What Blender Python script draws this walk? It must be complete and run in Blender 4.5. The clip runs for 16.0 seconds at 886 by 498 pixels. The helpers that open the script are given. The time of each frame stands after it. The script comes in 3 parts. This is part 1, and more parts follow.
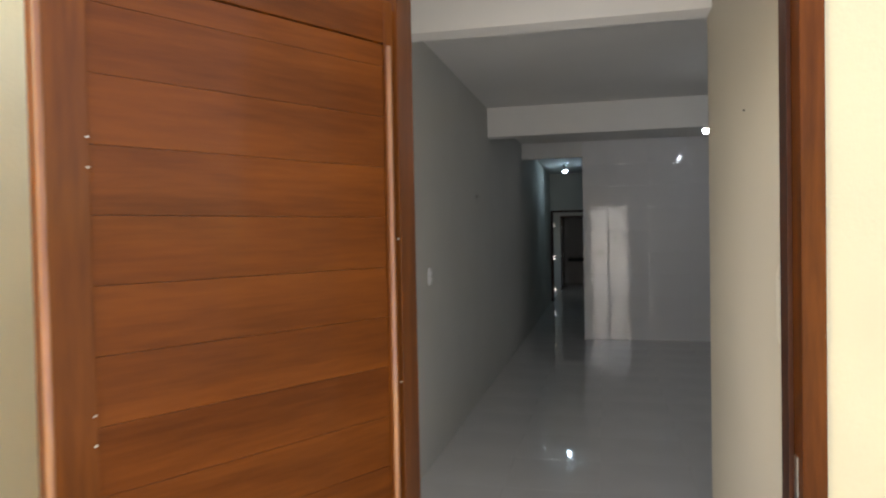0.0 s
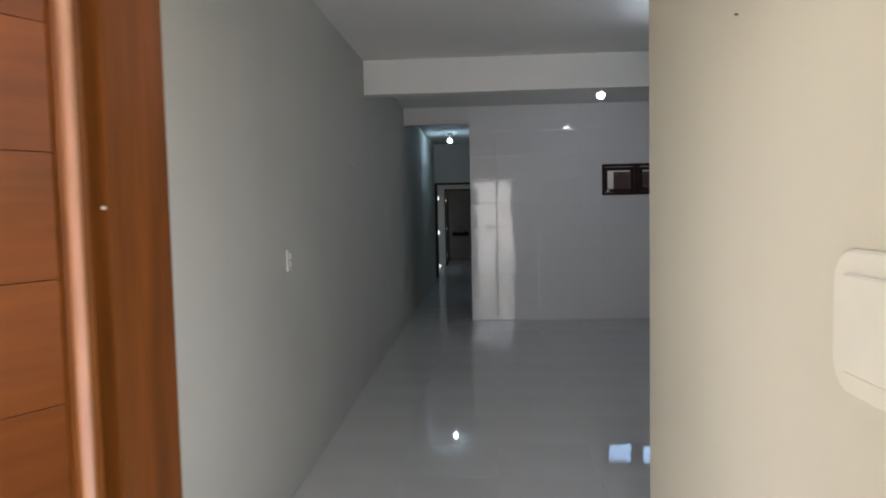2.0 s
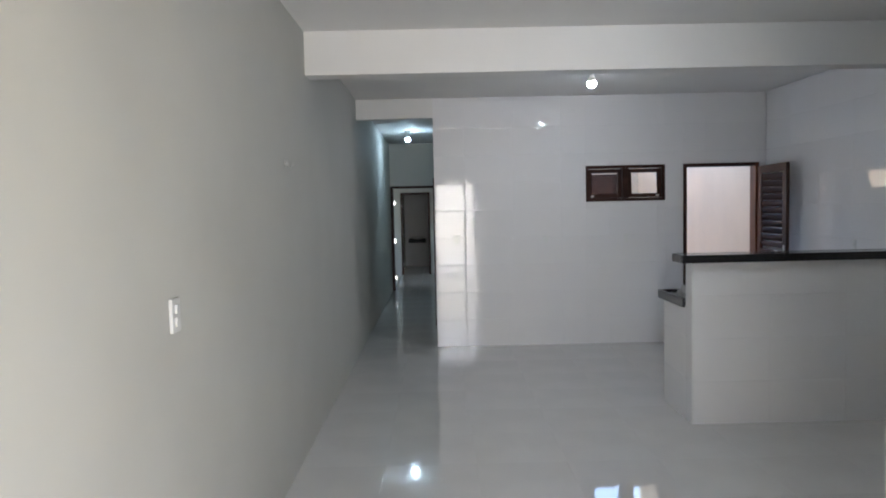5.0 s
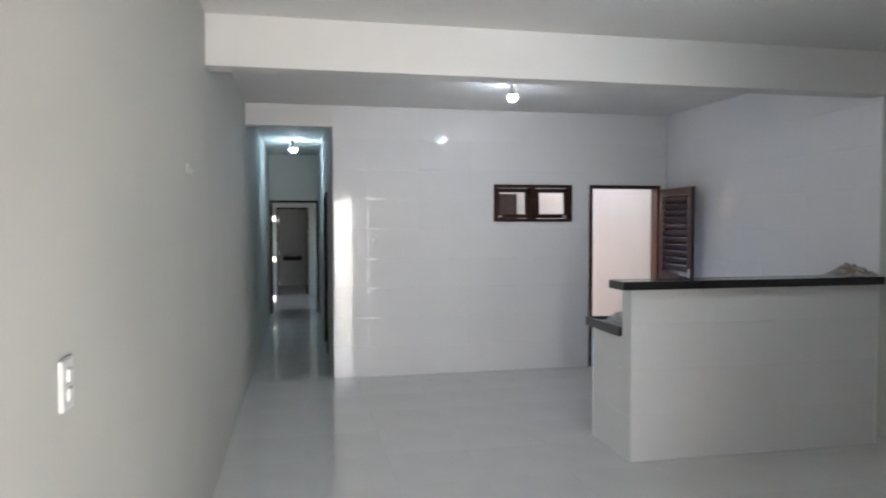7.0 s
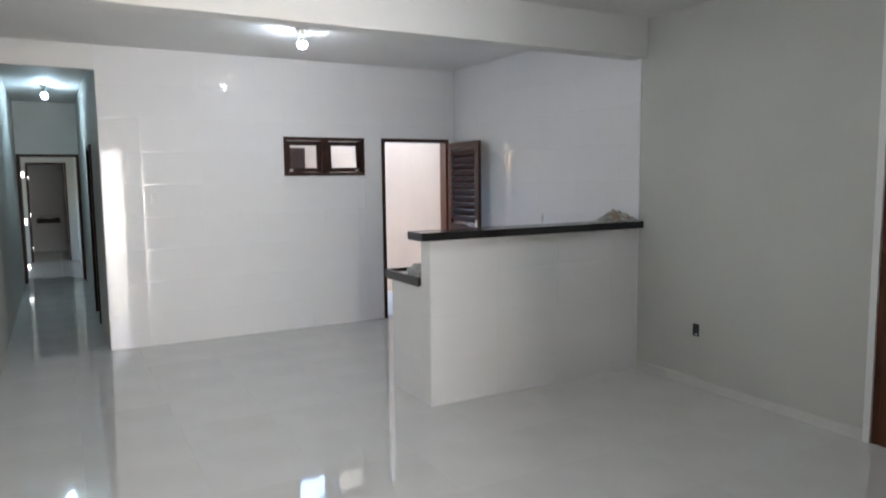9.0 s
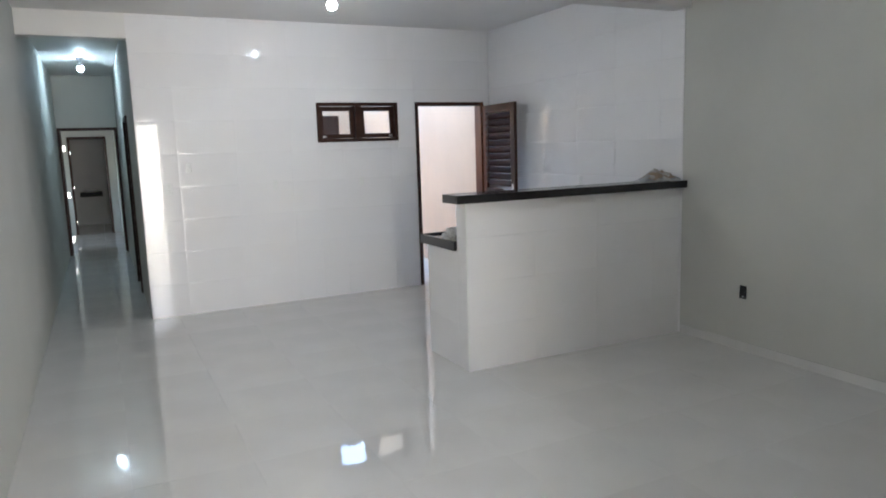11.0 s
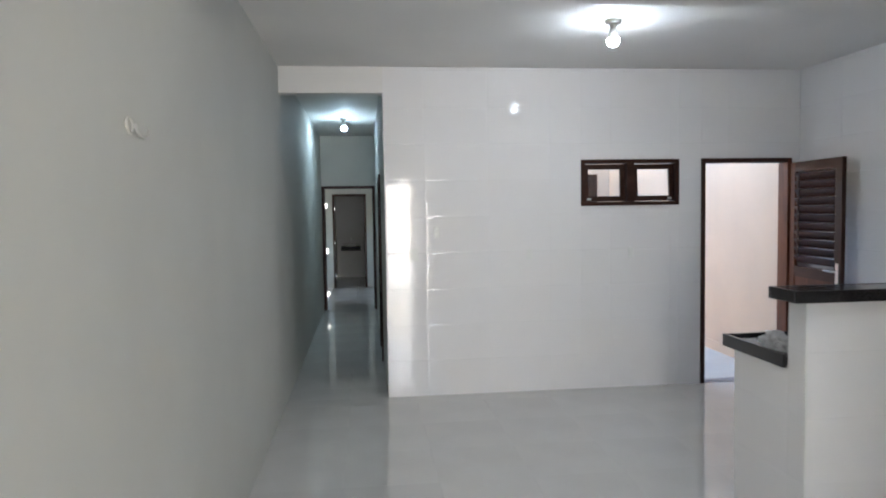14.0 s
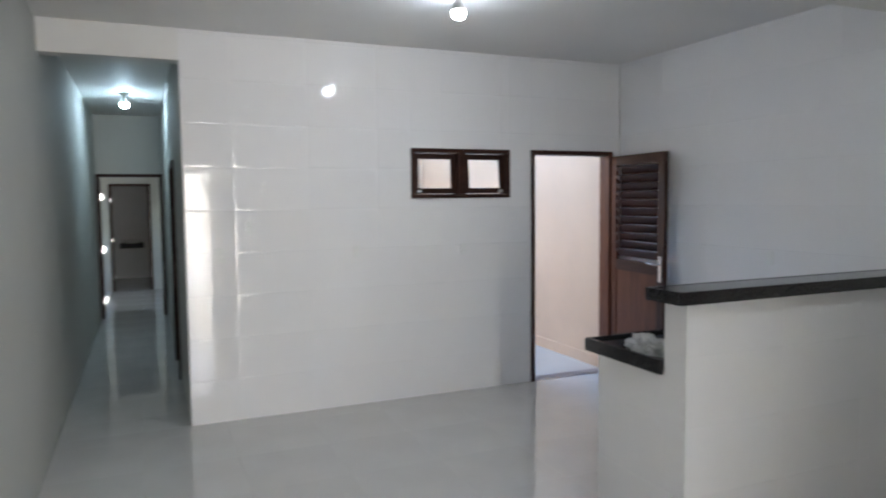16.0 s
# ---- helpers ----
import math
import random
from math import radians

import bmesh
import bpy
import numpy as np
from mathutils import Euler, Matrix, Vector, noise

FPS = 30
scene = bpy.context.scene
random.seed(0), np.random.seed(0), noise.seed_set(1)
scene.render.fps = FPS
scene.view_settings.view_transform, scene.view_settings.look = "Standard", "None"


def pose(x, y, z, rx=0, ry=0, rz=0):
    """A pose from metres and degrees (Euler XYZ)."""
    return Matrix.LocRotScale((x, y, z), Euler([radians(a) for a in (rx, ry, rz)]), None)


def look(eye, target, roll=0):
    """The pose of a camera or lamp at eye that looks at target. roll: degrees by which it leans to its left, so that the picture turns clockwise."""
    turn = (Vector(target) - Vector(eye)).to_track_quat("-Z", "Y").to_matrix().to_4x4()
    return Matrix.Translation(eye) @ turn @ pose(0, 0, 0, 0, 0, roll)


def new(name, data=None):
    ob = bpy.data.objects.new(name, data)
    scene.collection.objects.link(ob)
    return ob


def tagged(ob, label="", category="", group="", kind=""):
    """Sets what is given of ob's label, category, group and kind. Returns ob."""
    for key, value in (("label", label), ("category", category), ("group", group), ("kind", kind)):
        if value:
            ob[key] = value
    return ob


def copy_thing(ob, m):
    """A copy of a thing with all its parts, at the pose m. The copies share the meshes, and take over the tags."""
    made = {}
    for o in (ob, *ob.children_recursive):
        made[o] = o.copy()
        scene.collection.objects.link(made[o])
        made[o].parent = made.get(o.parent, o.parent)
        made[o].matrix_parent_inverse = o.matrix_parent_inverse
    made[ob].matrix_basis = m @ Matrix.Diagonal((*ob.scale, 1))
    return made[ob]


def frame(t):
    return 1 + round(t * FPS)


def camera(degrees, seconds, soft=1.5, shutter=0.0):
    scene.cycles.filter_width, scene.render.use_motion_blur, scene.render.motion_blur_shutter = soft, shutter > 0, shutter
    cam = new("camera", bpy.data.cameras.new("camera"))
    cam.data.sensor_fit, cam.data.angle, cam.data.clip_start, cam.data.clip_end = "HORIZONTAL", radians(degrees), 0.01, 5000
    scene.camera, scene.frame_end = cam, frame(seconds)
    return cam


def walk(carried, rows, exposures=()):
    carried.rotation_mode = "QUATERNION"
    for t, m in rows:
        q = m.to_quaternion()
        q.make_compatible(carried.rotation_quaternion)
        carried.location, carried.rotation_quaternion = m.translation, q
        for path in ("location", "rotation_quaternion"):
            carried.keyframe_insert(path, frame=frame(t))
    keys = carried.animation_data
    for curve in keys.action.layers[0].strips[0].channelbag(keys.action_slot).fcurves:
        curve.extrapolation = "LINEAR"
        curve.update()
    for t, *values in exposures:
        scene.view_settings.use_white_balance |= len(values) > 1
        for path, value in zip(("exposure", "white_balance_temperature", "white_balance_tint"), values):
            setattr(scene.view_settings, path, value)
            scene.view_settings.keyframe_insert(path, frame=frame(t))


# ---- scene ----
cam = camera(65.4, 16.0, soft=1.9, shutter=0.5)
PATH = [
    (0, (-0.187, 0.42, 1.63), (-0.641, 2.367, 1.586), -1.1),
    (0.5, (-0.180, 0.60, 1.644), (-0.533, 2.569, 1.652), 0.5),
    (1, (-0.225, 0.846, 1.645), (-0.492, 2.828, 1.622), 0.4),
    (1.5, (-0.278, 1.084, 1.646), (-0.41, 3.078, 1.556), -0.8),
    (2, (-0.291, 1.36, 1.615), (-0.413, 3.352, 1.49), -1.2),
    (2.5, (-0.282, 1.626, 1.629), (-0.421, 3.617, 1.498), -0.2),
    (3, (-0.313, 1.936, 1.633), (-0.407, 3.929, 1.501), -0.2),
    (5.5, (-0.543, 2.881, 1.695), (-0.496, 4.877, 1.574), -0.8),
    (6, (-0.654, 3.06, 1.658), (-0.552, 5.052, 1.516), -0.0),
    (6.5, (-0.738, 3.276, 1.693), (-0.527, 5.263, 1.607), 0.2),
    (7, (-0.844, 3.388, 1.709), (-0.437, 5.345, 1.631), -0.1),
    (7.5, (-0.933, 3.52, 1.744), (-0.273, 5.407, 1.687), -1.3),
    (8, (-0.931, 3.497, 1.737), (-0.09, 5.311, 1.68), -0.6),
    (8.5, (-0.91, 3.501, 1.717), (0.036, 5.26, 1.623), -0.2),
    (9, (-0.893, 3.506, 1.688), (0.081, 5.24, 1.479), -0.6),
    (9.2, (-0.848, 3.508, 1.678), (0.101, 5.251, 1.431), -1.1),
    (11.3, (-0.835, 3.644, 1.635), (0.027, 5.424, 1.342), -1.5),
    (11.5, (-0.81, 3.714, 1.649), (0.045, 5.503, 1.39), -1.1),
    (12, (-0.714, 3.875, 1.66), (0.069, 5.7, 1.427), 0.7),
    (12.5, (-0.704, 4.067, 1.654), (0.02, 5.913, 1.392), 0.6),
    (13, (-0.764, 4.314, 1.679), (-0.066, 6.173, 1.438), -1.4),
    (13.5, (-0.73, 4.381, 1.685), (-0.286, 6.323, 1.507), -1.8),
    (14, (-0.664, 4.77, 1.705), (-0.441, 6.755, 1.589), -0.9),
    (14.5, (-0.697, 4.957, 1.68), (-0.443, 6.933, 1.502), -0.1),
    (15, (-0.784, 5.176, 1.703), (-0.414, 7.135, 1.544), -2.1),
    (15.5, (-0.826, 5.278, 1.676), (-0.267, 7.193, 1.529), -0.7),
    (16, (-0.756, 5.496, 1.703), (0.035, 7.328, 1.559), -0.6),
]
EXPOSURES = [(0, 1.43, 6500, 10), (1, 1.43, 6350, 10), (1.5, 1.88, 6200, 10), (2, 1.95, 6100, 10), (3, 2.24, 5980, 10),
             (5.5, 3.2, 6150, 10), (7, 3.38, 6180, 10), (9, 3.66, 6280, 9.5), (13, 3.66, 6250, 9), (14, 3.56, 6250, 9), (15, 3.56, 6250, 9), (15.5, 3.62, 6250, 9), (16, 3.46, 6250, 9)]
walk(cam, [(t, look(eye, target, roll)) for t, eye, target, roll in PATH], EXPOSURES)

# ---- daylight ----
SUN_DIR = Vector((0.85, 0.40, 0.62)).normalized()   # towards the sun
world = bpy.data.worlds.new("world")
scene.world = world
world.use_nodes = True
wn = world.node_tree
sky = wn.nodes.new("ShaderNodeTexSky")
sky.sky_type = "NISHITA"
sky.sun_disc = False
sky.sun_elevation = math.asin(SUN_DIR.z)
sky.sun_rotation = math.atan2(SUN_DIR.x, SUN_DIR.y)
wn.links.new(sky.outputs[0], wn.nodes["Background"].inputs[0])
wn.nodes["Background"].inputs[1].default_value = 0.15
sun = new("sun", bpy.data.lights.new("sun", "SUN"))
sun.data.energy, sun.data.angle, sun.data.color = 5.0, radians(0.5), (1.0, 0.93, 0.82)
sun.matrix_world = look((0, 0, 30), Vector((0, 0, 30)) - SUN_DIR)
BULB_STRENGTH = 33.0


def opening_light(name, eye, target, w, h, watts, color, spread=160):
    """An area lamp in an opening of the house that stands in for skylight."""
    ob = new(name, bpy.data.lights.new(name, "AREA"))
    ob.data.shape, ob.data.size, ob.data.size_y, ob.data.energy, ob.data.color = "RECTANGLE", w, h, watts, color
    ob.data.spread = radians(spread)
    ob.matrix_world = look(eye, target)
    return ob


opening_light("entrance_skylight", (-0.22, 2.175, 1.14), (-0.22, 5.0, 1.14), 0.86, 2.2, 5.1, (1.0, 0.96, 0.95), 120)
# added fill for the far room, in a window that is never in view
opening_light("bedroom_fill", (-3.96, 18.4, 1.5), (0, 18.4, 1.5), 1.2, 1.0, 1.3, (0.92, 0.96, 1.0))


# ---- materials ----
def material(name, color, rough=0.5, vary=0.06, scale=3.0, fine=120.0, bump=0.05, metal=0.0, coat=0.0, tint=None, rand=0.0, spec=0.5, wobble=0.0):
    """Principled paint with slow stains, fine grain relief, and an optional difference from piece to piece."""
    m = bpy.data.materials.new(name)
    m.use_nodes = True
    nt = m.node_tree
    N, L = nt.nodes.new, nt.links.new
    p = nt.nodes["Principled BSDF"]
    tc = N("ShaderNodeTexCoord")
    big = N("ShaderNodeTexNoise")
    big.inputs["Scale"].default_value, big.inputs["Detail"].default_value = scale, 5
    L(tc.outputs["Object"], big.inputs["Vector"])
    mix = N("ShaderNodeMix")
    mix.data_type = "RGBA"
    dark = tint or tuple(c * (1 - vary * 2) for c in color)
    mix.inputs["A"].default_value = (*dark, 1)
    mix.inputs["B"].default_value = (*color, 1)
    ramp = N("ShaderNodeMapRange")
    ramp.inputs["From Min"].default_value, ramp.inputs["From Max"].default_value = 0.35, 0.65
    L(big.outputs["Fac"], ramp.inputs["Value"])
    L(ramp.outputs[0], mix.inputs["Factor"])
    out = mix.outputs["Result"]
    if rand:
        info = N("ShaderNodeObjectInfo")
        hsv = N("ShaderNodeHueSaturation")
        mr = N("ShaderNodeMapRange")
        mr.inputs["To Min"].default_value, mr.inputs["To Max"].default_value = 1 - rand, 1 + rand
        L(info.outputs["Random"], mr.inputs["Value"])
        L(mr.outputs[0], hsv.inputs["Value"])
        L(out, hsv.inputs["Color"])
        out = hsv.outputs[0]
    L(out, p.inputs["Base Color"])
    small = N("ShaderNodeTexNoise")
    small.inputs["Scale"].default_value, small.inputs["Detail"].default_value = fine, 4
    L(tc.outputs["Object"], small.inputs["Vector"])
    rr = N("ShaderNodeMapRange")
    rr.inputs["To Min"].default_value, rr.inputs["To Max"].default_value = max(0.02, rough * 0.8), min(1, rough * 1.2)
    L(big.outputs["Fac"], rr.inputs["Value"])
    L(rr.outputs[0], p.inputs["Roughness"])
    b = N("ShaderNodeBump")
    b.inputs["Strength"].default_value, b.inputs["Distance"].default_value = bump, 0.003
    L(small.outputs["Fac"], b.inputs["Height"])
    last = b
    if wobble:
        slow = N("ShaderNodeTexNoise")
        slow.inputs["Scale"].default_value, slow.inputs["Detail"].default_value = 5.0, 1
        L(tc.outputs["Object"], slow.inputs["Vector"])
        b2 = N("ShaderNodeBump")
        b2.inputs["Strength"].default_value, b2.inputs["Distance"].default_value = wobble, 0.01
        L(slow.outputs["Fac"], b2.inputs["Height"])
        L(b.outputs[0], b2.inputs["Normal"])
        last = b2
    L(last.outputs[0], p.inputs["Normal"])
    p.inputs["Metallic"].default_value = metal
    p.inputs["Coat Weight"].default_value = coat
    p.inputs["Coat Roughness"].default_value = 0.06
    p.inputs["Specular IOR Level"].default_value = spec
    return m


def wood(name, light, dark, axis, coat=0.3, rough=0.35, rand=0.0, gloss=0.2):
    """Varnished timber with grain drawn out along axis."""
    m = bpy.data.materials.new(name)
    m.use_nodes = True
    nt = m.node_tree
    N, L = nt.nodes.new, nt.links.new
    p = nt.nodes["Principled BSDF"]
    tc, mp = N("ShaderNodeTexCoord"), N("ShaderNodeMapping")
    s = [9.0, 9.0, 9.0]
    s[axis] = 0.9
    mp.inputs["Scale"].default_value = s
    info = N("ShaderNodeObjectInfo")
    add = N("ShaderNodeVectorMath")
    mul = N("ShaderNodeMath")
    mul.operation = "MULTIPLY"
    mul.inputs[1].default_value = 37.0
    L(info.outputs["Random"], mul.inputs[0])
    L(tc.outputs["Object"], add.inputs[0])
    L(mul.outputs[0], add.inputs[1])
    L(add.outputs[0], mp.inputs["Vector"])
    n1, n2 = N("ShaderNodeTexNoise"), N("ShaderNodeTexNoise")
    n1.inputs["Scale"].default_value, n1.inputs["Detail"].default_value, n1.inputs["Distortion"].default_value = 1.0, 6, 0.8
    n2.inputs["Scale"].default_value, n2.inputs["Detail"].default_value = 9.0, 8
    L(mp.outputs[0], n1.inputs["Vector"])
    L(mp.outputs[0], n2.inputs["Vector"])
    both = N("ShaderNodeMath")
    both.operation = "MULTIPLY_ADD"
    both.inputs[1].default_value = 0.45
    L(n2.outputs["Fac"], both.inputs[0])
    L(n1.outputs["Fac"], both.inputs[2])
    ramp = N("ShaderNodeValToRGB")
    ramp.color_ramp.elements[0].position, ramp.color_ramp.elements[0].color = 0.5, (*dark, 1)
    ramp.color_ramp.elements[1].position, ramp.color_ramp.elements[1].color = 0.95, (*light, 1)
    L(both.outputs[0], ramp.inputs[0])
    out = ramp.outputs[0]
    if rand:
        hsv, mr = N("ShaderNodeHueSaturation"), N("ShaderNodeMapRange")
        mr.inputs["To Min"].default_value, mr.inputs["To Max"].default_value = 1 - rand, 1 + rand
        L(info.outputs["Random"], mr.inputs["Value"])
        L(mr.outputs[0], hsv.inputs["Value"])
        L(out, hsv.inputs["Color"])
        out = hsv.outputs[0]
    L(out, p.inputs["Base Color"])
    b = N("ShaderNodeBump")
    b.inputs["Strength"].default_value, b.inputs["Distance"].default_value = 0.12, 0.001
    L(n2.outputs["Fac"], b.inputs["Height"])
    L(b.outputs[0], p.inputs["Normal"])
    p.inputs["Roughness"].default_value = rough
    p.inputs["Specular IOR Level"].default_value = gloss
    p.inputs["Coat Weight"].default_value, p.inputs["Coat Roughness"].default_value = coat, 0.07
    return m


def glow(name, color, strength):
    m = bpy.data.materials.new(name)
    m.use_nodes = True
    p = m.node_tree.nodes["Principled BSDF"]
    p.inputs["Base Color"].default_value = (0.9, 0.9, 0.9, 1)
    p.inputs["Emission Color"].default_value = (*color, 1)
    p.inputs["Emission Strength"].default_value = strength
    return m


def clear_glass(name):
    m = bpy.data.materials.new(name)
    m.use_nodes = True
    p = m.node_tree.nodes["Principled BSDF"]
    p.inputs["Base Color"].default_value = (0.95, 0.97, 0.96, 1)
    p.inputs["Roughness"].default_value = 0.02
    p.inputs["Transmission Weight"].default_value = 1.0
    p.inputs["IOR"].default_value = 1.45
    return m


PAINT = material("beige wall paint", (0.56, 0.555, 0.515), 0.75, 0.03, 1.4, 160, 0.12, spec=0.3)
PAINT_ENTRY = material("cream hall paint", (0.64, 0.575, 0.455), 0.5, 0.03, 1.4, 160, 0.12)
PAINT_OUT = material("cream outdoor paint", (0.90, 0.79, 0.54), 0.7, 0.05, 2.0, 90, 0.4)
PAINT_YARD = material("pale pink yard render", (0.53, 0.405, 0.30), 0.8, 0.05, 1.6, 70, 0.5)
CEIL = material("white ceiling paint", (0.78, 0.765, 0.74), 0.6, 0.03, 1.0, 140, 0.1)
TILE = material("glazed white wall tile", (0.85, 0.835, 0.835), 0.05, 0.01, 1.0, 40, 0.005, rand=0.008, wobble=0.15, spec=0.33)
MATT_TILE = material("satin white wall tile", (0.72, 0.71, 0.70), 0.4, 0.03, 2.0, 40, 0.02)
FLOOR_TILE = material("polished pale floor tile", (0.68, 0.665, 0.64), 0.04, 0.03, 2.0, 60, 0.005, rand=0.015, wobble=0.06, spec=0.85)
GROUT = material("pale grout", (0.70, 0.69, 0.67), 0.8, 0.08, 6, 200, 0.3)
GRANITE = material("polished black granite", (0.030, 0.028, 0.028), 0.12, 0.3, 90, 300, 0.02, tint=(0.014, 0.013, 0.014))
WOOD_H = wood("orange varnished timber boards", (0.192, 0.050, 0.006), (0.096, 0.023, 0.003), 0, 0.07, 0.42, 0.07, 0.09)
WOOD_V = wood("orange varnished timber posts", (0.22, 0.062, 0.008), (0.105, 0.028, 0.004), 2, 0.10, 0.42, 0, 0.1)
DARK_WOOD = wood("dark brown varnished timber", (0.055, 0.023, 0.015), (0.022, 0.009, 0.006), 2, 0.04, 0.45)
DARK_WOOD_H = wood("dark brown varnished rails", (0.055, 0.023, 0.015), (0.022, 0.009, 0.006), 0, 0.04, 0.45)
# paler than the other varnish: the bead's sky highlight is put into its colour
BEAD_WOOD = wood("glossy varnish with highlight colour", (0.55, 0.24, 0.10), (0.30, 0.11, 0.04), 2, 1.0, 0.12)
RED_WOOD = wood("red brown varnished timber", (0.12, 0.042, 0.022), (0.055, 0.019, 0.010), 2, 0.1, 0.45)
PLASTIC = material("white plastic", (0.80, 0.80, 0.78), 0.3, 0.02, 8, 200, 0.02)
SOCKET = material("dull white socket plastic", (0.66, 0.655, 0.63), 0.45, 0.03, 8, 200, 0.03)
CREAM_PLASTIC = material("cream plastic", (0.74, 0.68, 0.56), 0.35, 0.03, 8, 200, 0.03)
BLACK_PLASTIC = material("black plastic", (0.02, 0.02, 0.02), 0.5, 0.1, 20, 200, 0.05)
HINGE = material("polished hinge metal", (0.85, 0.86, 0.87), 0.22, 0.03, 30, 300, 0.03, metal=1.0)
STEEL = material("brushed steel", (0.75, 0.75, 0.74), 0.3, 0.05, 30, 300, 0.05, metal=1.0)
PAPER = material("crumpled grey plastic and paper", (0.62, 0.60, 0.56), 0.35, 0.15, 14, 60, 0.5, tint=(0.33, 0.29, 0.25))
CARD = material("brown paper", (0.36, 0.27, 0.19), 0.7, 0.1, 14, 80, 0.3)
RAG = material("grey cloth", (0.40, 0.41, 0.42), 0.85, 0.15, 20, 400, 0.5)
LIGHT_RAG = material("pale grey cloth", (0.60, 0.60, 0.60), 0.85, 0.18, 20, 400, 0.5)
CERAMIC = material("white ceramic", (0.8, 0.8, 0.79), 0.12, 0.02, 4, 60, 0.01)
GROUND = material("pale concrete ground", (0.50, 0.47, 0.42), 0.85, 0.1, 0.8, 30, 0.5)
THRESH = material("grey granite sill", (0.22, 0.20, 0.20), 0.3, 0.2, 40, 200, 0.05)
BULB = glow("lit bulb", (0.82, 0.90, 1.0), BULB_STRENGTH)
BULB_COOL = glow("cooler lit bulb", (0.60, 0.83, 1.0), BULB_STRENGTH)
DARK_STONE = material("honed dark stone", (0.035, 0.032, 0.032), 0.6, 0.2, 40, 200, 0.05)
GLASS = clear_glass("window glass")


# ---- building blocks ----
def cuboid(bm, x0, x1, y0, y1, z0, z1, bevel=0.0, m=None):
    made = bmesh.ops.create_cube(bm, size=1.0)["verts"]
    for v in made:
        v.co = Vector(((x0 + x1) / 2 + v.co.x * (x1 - x0), (y0 + y1) / 2 + v.co.y * (y1 - y0), (z0 + z1) / 2 + v.co.z * (z1 - z0)))
    if m:
        for v in made:
            v.co = m @ v.co
    if bevel:
        edges = list({e for v in made for e in v.link_edges})
        bmesh.ops.bevel(bm, geom=edges, offset=bevel, segments=2, affect="EDGES", profile=0.7)
    return bm


def box(x0, x1, y0, y1, z0, z1, bevel=0.0, m=None):
    return cuboid(bmesh.new(), x0, x1, y0, y1, z0, z1, bevel, m)


def boxes(rows, bevel=0.0):
    bm = bmesh.new()
    for r in rows:
        cuboid(bm, *r, bevel)
    return bm


def round_rod(bm, a, b, r, seg=12, r2=None):
    a, b = Vector(a), Vector(b)
    d = b - a
    m = Matrix.Translation((a + b) / 2) @ d.to_track_quat("Z", "Y").to_matrix().to_4x4()
    bmesh.ops.create_cone(bm, cap_ends=True, segments=seg, radius1=r, radius2=r if r2 is None else r2, depth=d.length, matrix=m)
    return bm


def mesh_from(name, bm, mat, smooth=False):
    me = bpy.data.meshes.new(name)
    bmesh.ops.recalc_face_normals(bm, faces=bm.faces)
    bm.to_mesh(me)
    bm.free()
    me.materials.append(mat)
    if smooth:
        for p in me.polygons:
            p.use_smooth = True
    return me


def part(name, bm, mat, parent, label="", smooth=False):
    ob = new(name, mesh_from(name, bm, mat, smooth))
    ob.parent = parent
    if label:
        ob["label"] = label
    return ob


def thing(name, label, category, at=(0, 0, 0), group="", turn=0):
    ob = new(name)
    ob.empty_display_size = 0.1
    ob.matrix_basis = pose(*at, 0, 0, turn)
    return tagged(ob, label, category, group)


def structure(name, bm, mat, label, category):
    return tagged(new(name, mesh_from(name, bm, mat)), label, category, kind="structure")


# ---- plan ----
XL, XR = -1.39, 3.485          # living room side walls
YF = 2.05                      # outer face of the front wall
YB = 10.98                     # tiled kitchen wall
YP = 7.79                      # face of the beam
H = 2.97                       # ceilings
HX = -0.485                    # corridor's other wall
YE, YE2 = 16.68, 20.1          # the two doors in line at the corridor's end

floor = structure("floor", boxes([(XL - 0.15, XR + 0.15, YF, YB, -0.12, -0.004), (XL - 0.15, HX + 0.15, YB, 22.6, -0.12, -0.004), (-4.0, XL - 0.15, YE, YE2 + 0.12, -0.12, -0.004)]), GROUT, "glossy pale porcelain tile floor with thin joints", "floor")
wall_west = structure("wall_west", boxes([(XL - 0.15, XL, YF + 0.15, YE + 0.12, -0.1, H), (XL - 0.15, XL, YE2 + 0.12, 22.6, -0.1, H)]), PAINT, "smooth beige painted living room and corridor wall", "wall")
wall_south = structure("wall_south", boxes([(-6.0, -0.73, YF, YF + 0.15, -0.1, 3.7), (0.275, 7.0, YF, YF + 0.15, -0.1, 3.7), (-0.73, 0.275, YF, YF + 0.15, 2.30, 3.7)]), PAINT_OUT, "sunlit cream rendered front wall of the house", "wall")
wall_entry = structure("wall_entry", box(0.30, 0.45, YF + 0.15, 3.88, -0.1, H), PAINT_ENTRY, "cream painted wall beside the entrance", "wall")
wall_bedroom = structure("wall_bedroom", box(0.45, XR, 3.73, 3.88, -0.1, H), PAINT, "plain beige painted inner wall", "wall")
wall_east = structure("wall_east", boxes([(XR, XR + 0.15, 3.73, 4.91, -0.1, H), (XR, XR + 0.15, 5.79, YB + 0.15, -0.1, H), (XR, XR + 0.15, 4.91, 5.79, 2.14, H)]), PAINT, "beige grey painted living room wall", "wall")
